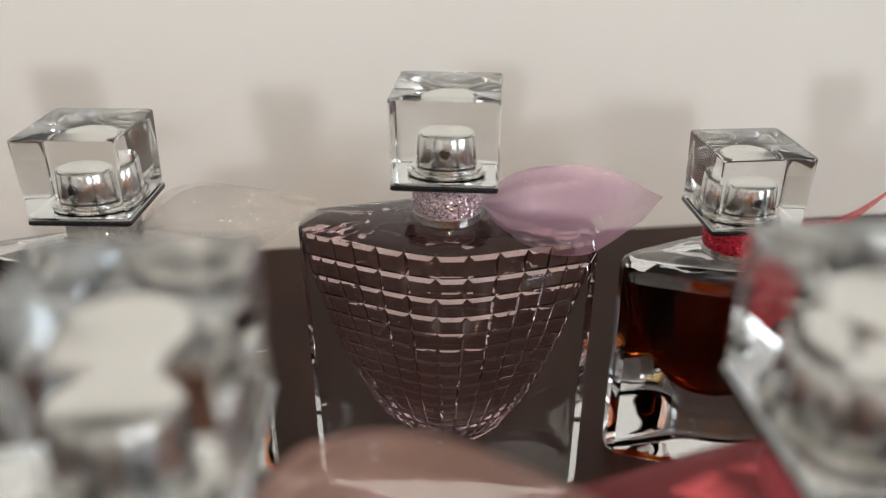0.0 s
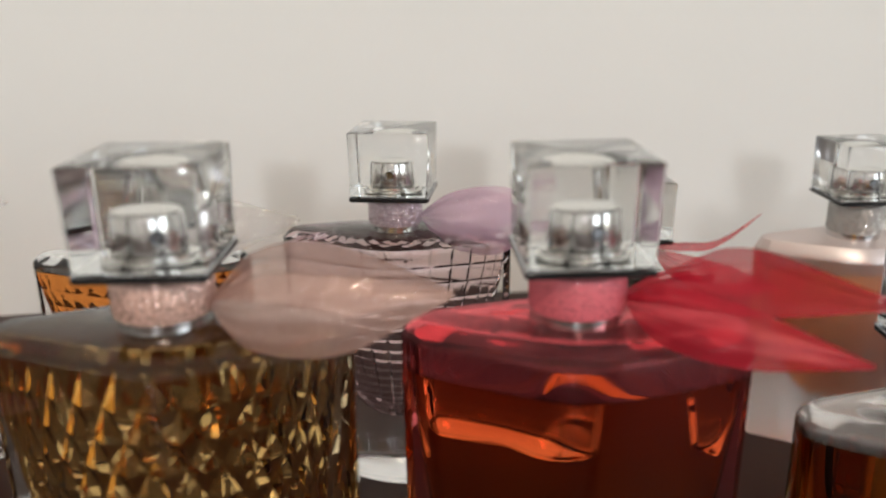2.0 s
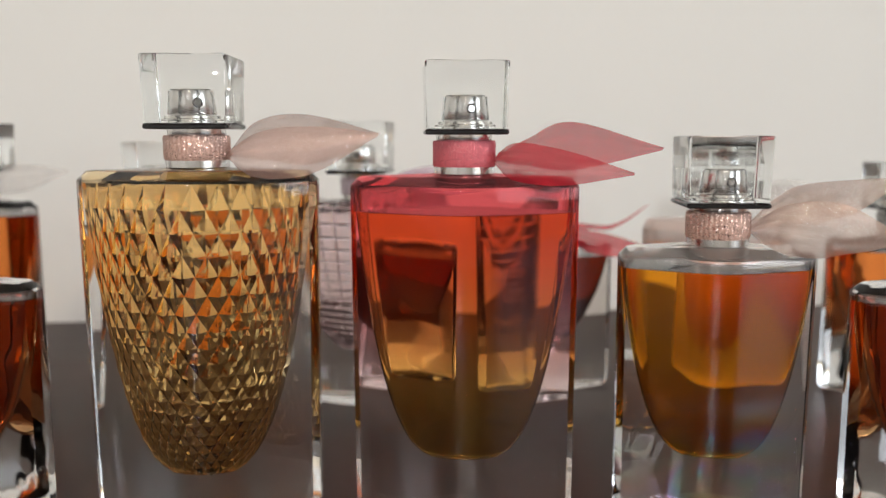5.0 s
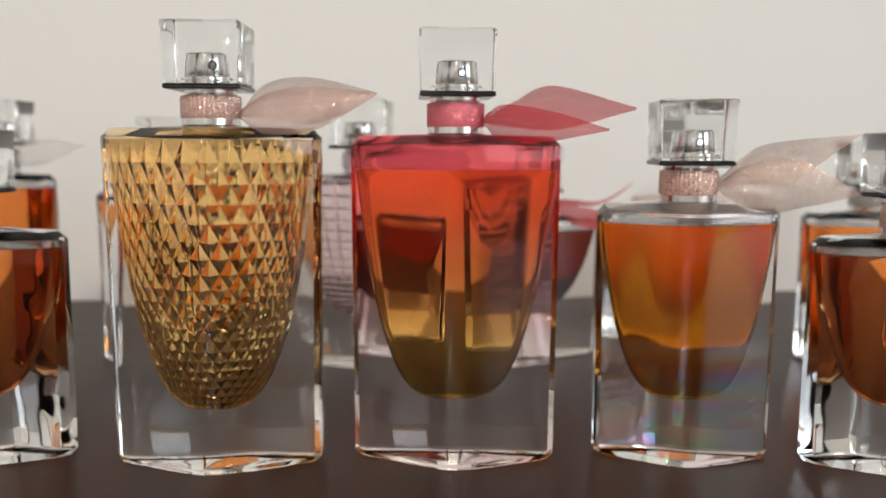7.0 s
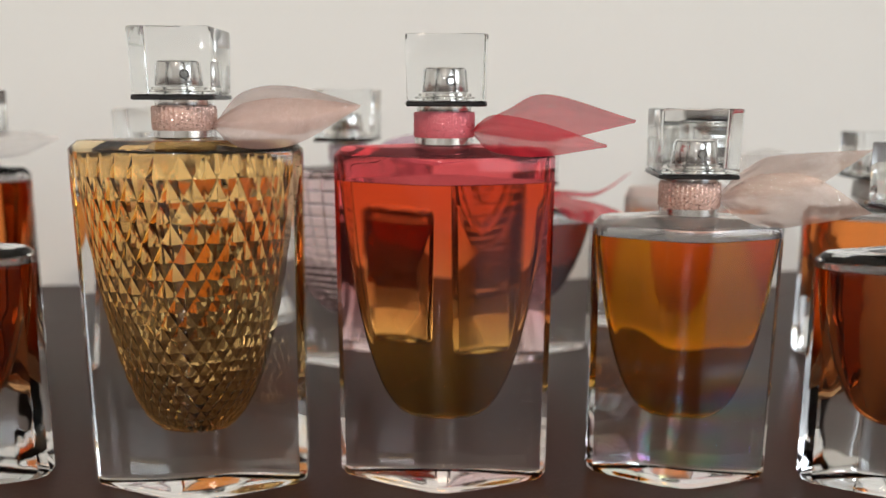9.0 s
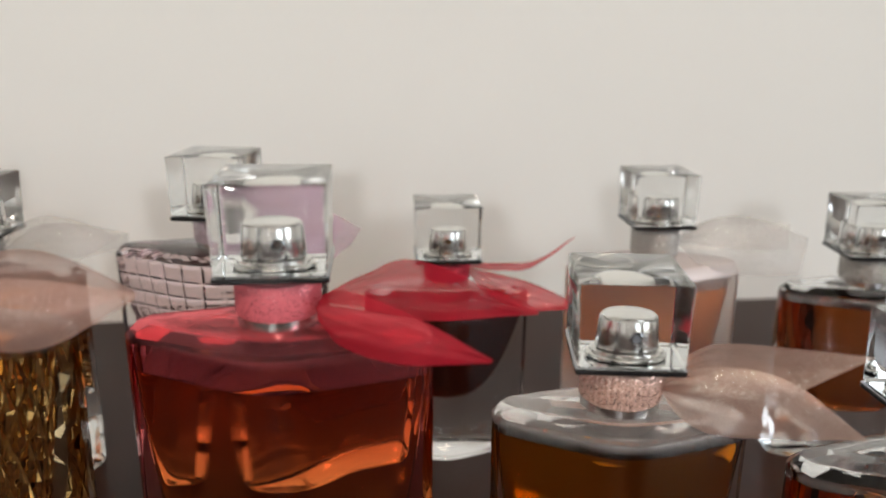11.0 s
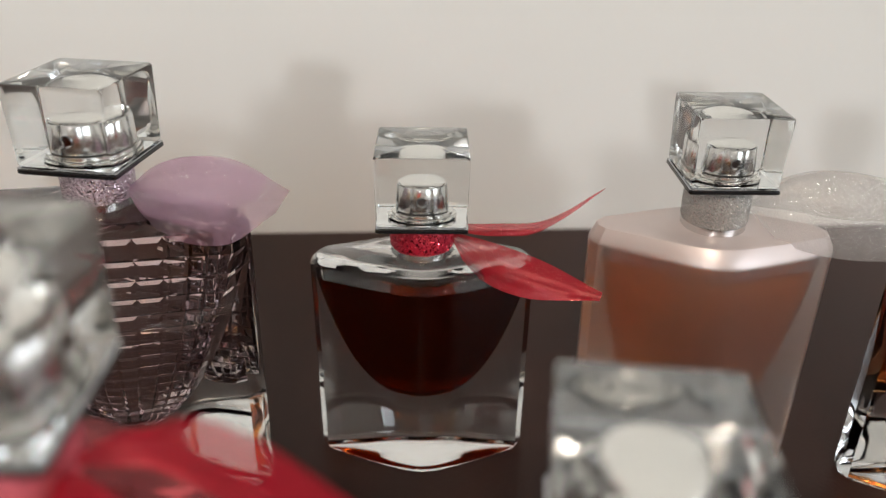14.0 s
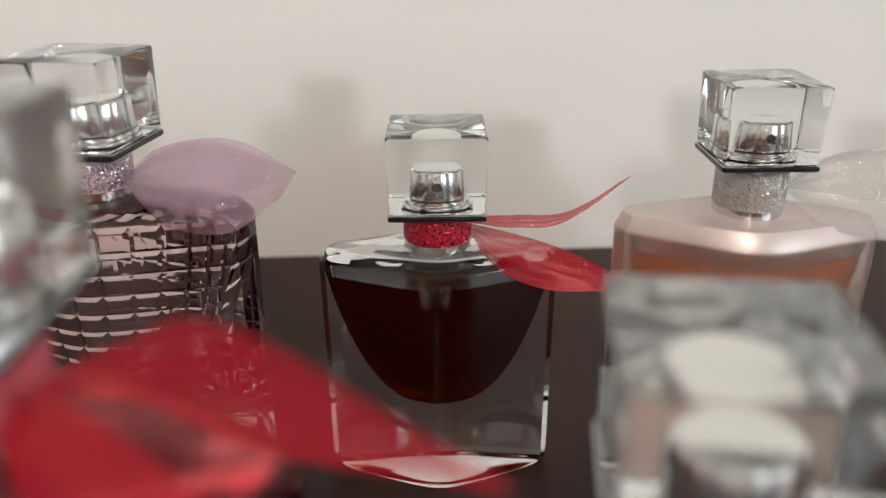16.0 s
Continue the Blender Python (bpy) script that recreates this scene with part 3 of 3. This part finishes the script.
RED_GLITTER = glitter("red_glitter", (0.42, 0.006, 0.03), (0.9, 0.10, 0.16), 1.2, 2800, 0.35)
SILVER_GLITTER = glitter("silver_glitter", (0.27, 0.26, 0.25), (0.72, 0.71, 0.68), 1.2, 6500, 0.38)

BLUSH_RIBBON = organza("blush_shimmer_organza", (0.66, 0.43, 0.37), 0.54, (0.85, 0.69, 0.63), 0.07, 11000)
PINK_RIBBON = organza("coral_pink_organza", (0.62, 0.024, 0.05), 0.70)
PEARL_RIBBON = organza("pearl_iridescent_organza", (0.70, 0.48, 0.41), 0.54, (0.84, 0.82, 0.72), 0.12, 12000, 420)
LILAC_RIBBON = organza("lilac_organza", (0.58, 0.38, 0.52), 0.50, (0.75, 0.58, 0.71), 0.03, 14000)
RED_RIBBON = organza("red_glitter_organza", (0.56, 0.010, 0.030), 0.74, (0.85, 0.24, 0.24), 0.035, 9000)
SILVER_RIBBON = organza("silver_net_organza", (0.58, 0.55, 0.53), 0.36, (0.80, 0.79, 0.76), 0.05, 13000)
WHITE_RIBBON = organza("white_organza", (0.80, 0.78, 0.77), 0.55)
ROSE_RIBBON = organza("rose_pink_organza", (0.80, 0.36, 0.36), 0.6)

# front row
eclat = bottle(-0.0182, 0.0527, 3, 0.0639, 0.0310, 0.1006, 0.1113, "tall faceted glass perfume bottle with golden liquid and blush ribbon", GOLD, 0.0972, 0.017,
               cap_yaw=3.2, collar_mat=ROSE_GOLD, diamonds=(20, 0.945, 30, 0.52, 0.45), taper=0.97, wide=0.92, deep=0.75, p=1.15, q=0.36, nozzle_turn=25, cap_size=0.955)
rose = bottle(0.0529, 0.0601, -1, 0.0624, 0.0310, 0.0986, 0.1098, "tall pink-fading glass perfume bottle with orange-red liquid and coral ribbon", ROSE, 0.0888, 0.0195,
              PINK_GLASS, cap_yaw=5, collar="thread", collar_mat=PINK_THREAD, nozzle_turn=12, cap_size=0.965)
pearl = bottle(0.1234, 0.0641, -2.5, 0.0538, 0.0280, 0.0789, 0.0903, "iridescent glass perfume bottle with amber liquid and pearly ribbon", AMBER, 0.0729, 0.019,
               FILM_GLASS, cap_yaw=-2, collar_mat=ROSE_GOLD, nozzle_turn=10, cap_size=0.97)
amber_right = bottle(0.1885, 0.06, 0, 0.058, 0.0300, 0.0695, 0.081, "clear glass perfume bottle with rust amber liquid", RUST, 0.0645, 0.019, RIPPLED, cap_yaw=4, collar_mat=ROSE_GOLD, cap_size=0.97)
amber_left = bottle(-0.0955, 0.054, 0, 0.062, 0.0300, 0.07, 0.081, "clear glass perfume bottle with rust amber liquid and rose ribbon", RUST, 0.065, 0.019, RIPPLED, cap_yaw=0, collar_mat=PINK_THREAD, cap_size=0.97)
# back row
white_back = bottle(-0.1525, 0.17, 0, 0.049, 0.0290, 0.0825, 0.095, "clear glass perfume bottle with rust liquid and white ribbon", RUST, 0.0765, 0.019, cap_yaw=0, collar="plain", collar_mat=SILVER_GLITTER)
net_back = bottle(-0.0723, 0.1671, 2, 0.0692, 0.0320, 0.0761, 0.0868, "clear glass perfume bottle with amber liquid and silver net ribbon", ORANGE, 0.071, 0.021, RIPPLED,
                  cap_yaw=-1, collar="plain", collar_mat=SILVER_GLITTER, facets=(13, 0.93, 30, 0.36, False, 0.6, 0.6, 0, False), p=1.2, q=0.45, nozzle_turn=-15, cap_size=1.03)
lilac = bottle(0.0095, 0.1697, -3, 0.0723, 0.0330, 0.0831, 0.0943, "cut-glass perfume bottle with pale lilac liquid and lilac ribbon", LILAC, 0.0798, 0.0205,
               cap_yaw=-4, collar="plain", collar_mat=LILAC_GLITTER, facets=(17, 0.93, 30, 0.24, False, 0.25, 0.5, 0.68, True), wide=0.96, deep=0.82, p=1.25, q=0.52, cap_size=1.06)
intense = bottle(0.0859, 0.1877, 5, 0.0597, 0.0300, 0.0647, 0.0752, "small glass perfume bottle with dark amber liquid and red ribbon", BROWN, 0.0580, 0.022,
                 cap_yaw=5, collar="plain", collar_mat=RED_GLITTER, p=1.2, q=0.43, wide=0.95, deep=0.80, cap_size=1.03)
frost = bottle(0.1617, 0.1927, 0, 0.063, 0.0330, 0.0735, 0.0869, "frosted pale pink perfume bottle with silver net ribbon", PEACH, 0.064, 0.017,
               FROSTED, cap_yaw=5, collar="plain", collar_mat=SILVER_GLITTER, rim=(1.65, 0.85), deep=0.74, wide=0.87, cap_size=0.985)
amber_back = bottle(0.236, 0.186, 0, 0.058, 0.0290, 0.067, 0.0785, "small clear glass perfume bottle with rust amber liquid", RUST, 0.061, 0.019, RIPPLED, cap_yaw=0, collar="plain", collar_mat=SILVER_GLITTER)

# ribbons: leaves that leave the collar
def leaf(owner, top, low, belly, mat, seed=1.0):
    part("ribbon_leaf", ribbon_mesh("ribbon_leaf", top, low, belly, mat, seed=seed), owner, "sheer ribbon leaf")


leaf(eclat, [(0.0082, -0.0010, 0.1049), (0.0181, -0.0052, 0.1105), (0.0318, -0.0100, 0.1119), (0.0494, -0.0126, 0.1103)],
     [(0.0082, -0.0020, 0.1039), (0.0161, -0.0095, 0.0993), (0.0318, -0.0130, 0.1000), (0.0489, -0.0136, 0.1093)], 0.003, BLUSH_RIBBON, 1.0)
leaf(eclat, [(0.0082, 0.0010, 0.1053), (0.0161, -0.0004, 0.1134), (0.0298, -0.0026, 0.1151), (0.0484, -0.0116, 0.1105)],
     [(0.0082, 0.0000, 0.1041), (0.0181, 0.0026, 0.1029), (0.0318, -0.0006, 0.1021), (0.0479, -0.0106, 0.1093)], -0.003, BLUSH_RIBBON, 2.0)
leaf(rose, [(0.0082, -0.0010, 0.1031), (0.0139, -0.0065, 0.1076), (0.0274, -0.0136, 0.1055), (0.0424, -0.0215, 0.1004)],
     [(0.0082, -0.0020, 0.1021), (0.0129, -0.0095, 0.0980), (0.0254, -0.0166, 0.0970), (0.0420, -0.0220, 0.0999)], 0.0025, PINK_RIBBON, 3.0)
leaf(rose, [(0.0082, 0.0010, 0.1036), (0.0174, -0.0004, 0.1088), (0.0285, -0.0045, 0.1131), (0.0510, -0.0133, 0.1065)],
     [(0.0082, 0.0000, 0.1026), (0.0174, 0.0016, 0.1013), (0.0305, -0.0035, 0.1006), (0.0505, -0.0133, 0.1058)], -0.002, PINK_RIBBON, 4.0)
leaf(pearl, [(0.0082, -0.0010, 0.0845), (0.0157, -0.0071, 0.0911), (0.0289, -0.0130, 0.0917), (0.0429, -0.0193, 0.0827)],
     [(0.0082, -0.0020, 0.0830), (0.0117, -0.0074, 0.0798), (0.0169, -0.0093, 0.0777), (0.0248, -0.0095, 0.0771)], 0.002, PEARL_RIBBON, 5.0)
leaf(pearl, [(0.0082, 0.0010, 0.0850), (0.0154, -0.0021, 0.0930), (0.0212, -0.0084, 0.0969), (0.0417, -0.0193, 0.0994)],
     [(0.0082, 0.0000, 0.0835), (0.0164, -0.0001, 0.0845), (0.0232, -0.0064, 0.0859), (0.0307, -0.0143, 0.0894)], -0.001, PEARL_RIBBON, 6.0)
leaf(amber_left, [(0.0082, -0.0020, 0.0750), (0.0110, -0.0100, 0.0760), (0.0150, -0.0180, 0.0740), (0.0195, -0.0240, 0.0715)],
     [(0.0080, -0.0030, 0.0740), (0.0100, -0.0100, 0.0700), (0.0140, -0.0180, 0.0680), (0.0190, -0.0240, 0.0695)], 0.001, ROSE_RIBBON, 7.0)
leaf(white_back, [(0.0082, -0.0010, 0.0890), (0.0163, -0.0057, 0.0970), (0.0300, -0.0106, 0.0981), (0.0470, -0.0150, 0.0957)],
     [(0.0082, -0.0020, 0.0880), (0.0163, -0.0088, 0.0865), (0.0300, -0.0136, 0.0881), (0.0465, -0.0160, 0.0949)], 0.002, WHITE_RIBBON, 8.0)
leaf(net_back, [(0.0082, -0.0010, 0.0813), (0.0171, -0.0022, 0.0913), (0.0313, -0.0054, 0.0943), (0.0535, -0.0090, 0.0885)],
     [(0.0082, -0.0020, 0.0798), (0.0161, -0.0083, 0.0768), (0.0313, -0.0124, 0.0783), (0.0495, -0.0110, 0.0870)], 0.002, SILVER_RIBBON, 9.0)
leaf(net_back, [(0.0082, 0.0020, 0.0813), (0.0180, 0.0050, 0.0883), (0.0300, 0.0060, 0.0893), (0.0500, 0.0040, 0.0863)],
     [(0.0082, 0.0010, 0.0798), (0.0180, 0.0020, 0.0783), (0.0310, 0.0020, 0.0778), (0.0500, 0.0020, 0.0823)], -0.002, SILVER_RIBBON, 10.0)
leaf(lilac, [(0.0082, -0.0010, 0.0883), (0.0185, -0.0009, 0.0954), (0.0343, -0.0014, 0.0972), (0.0491, -0.0047, 0.0916)],
     [(0.0082, -0.0020, 0.0868), (0.0165, -0.0069, 0.0799), (0.0323, -0.0064, 0.0772), (0.0451, -0.0047, 0.0856)], 0.002, LILAC_RIBBON, 11.0)
leaf(lilac, [(0.0082, 0.0020, 0.0883), (0.0170, 0.0040, 0.0938), (0.0280, 0.0030, 0.0953), (0.0420, 0.0000, 0.0923)],
     [(0.0082, 0.0010, 0.0873), (0.0170, 0.0010, 0.0833), (0.0280, 0.0000, 0.0823), (0.0400, -0.0020, 0.0873)], -0.001, LILAC_RIBBON, 12.0)
leaf(intense, [(0.0082, 0.0020, 0.0719), (0.0201, 0.0047, 0.0710), (0.0343, 0.0078, 0.0708), (0.0495, 0.0097, 0.0793)],
     [(0.0082, 0.0010, 0.0702), (0.0201, 0.0007, 0.0688), (0.0333, 0.0048, 0.0690), (0.0493, 0.0097, 0.0789)], 0.0005, RED_RIBBON, 13.0)
leaf(intense, [(0.0082, -0.0010, 0.0709), (0.0188, -0.0042, 0.0694), (0.0310, -0.0091, 0.0668), (0.0458, -0.0159, 0.0614)],
     [(0.0080, -0.0030, 0.0692), (0.0138, -0.0082, 0.0620), (0.0260, -0.0151, 0.0593), (0.0448, -0.0184, 0.0604)], 0.002, RED_RIBBON, 14.0)
leaf(frost, [(0.0082, -0.0010, 0.0814), (0.0190, 0.0000, 0.0884), (0.0340, -0.0010, 0.0899), (0.0540, -0.0040, 0.0829)],
     [(0.0082, -0.0020, 0.0794), (0.0160, -0.0070, 0.0729), (0.0310, -0.0100, 0.0704), (0.0500, -0.0100, 0.0709)], 0.002, SILVER_RIBBON, 15.0)
leaf(frost, [(0.0082, 0.0020, 0.0814), (0.0200, 0.0050, 0.0869), (0.0330, 0.0060, 0.0879), (0.0500, 0.0030, 0.0859)],
     [(0.0082, 0.0010, 0.0794), (0.0200, 0.0020, 0.0779), (0.0320, 0.0000, 0.0769), (0.0480, -0.0020, 0.0779)], -0.002, SILVER_RIBBON, 16.0)
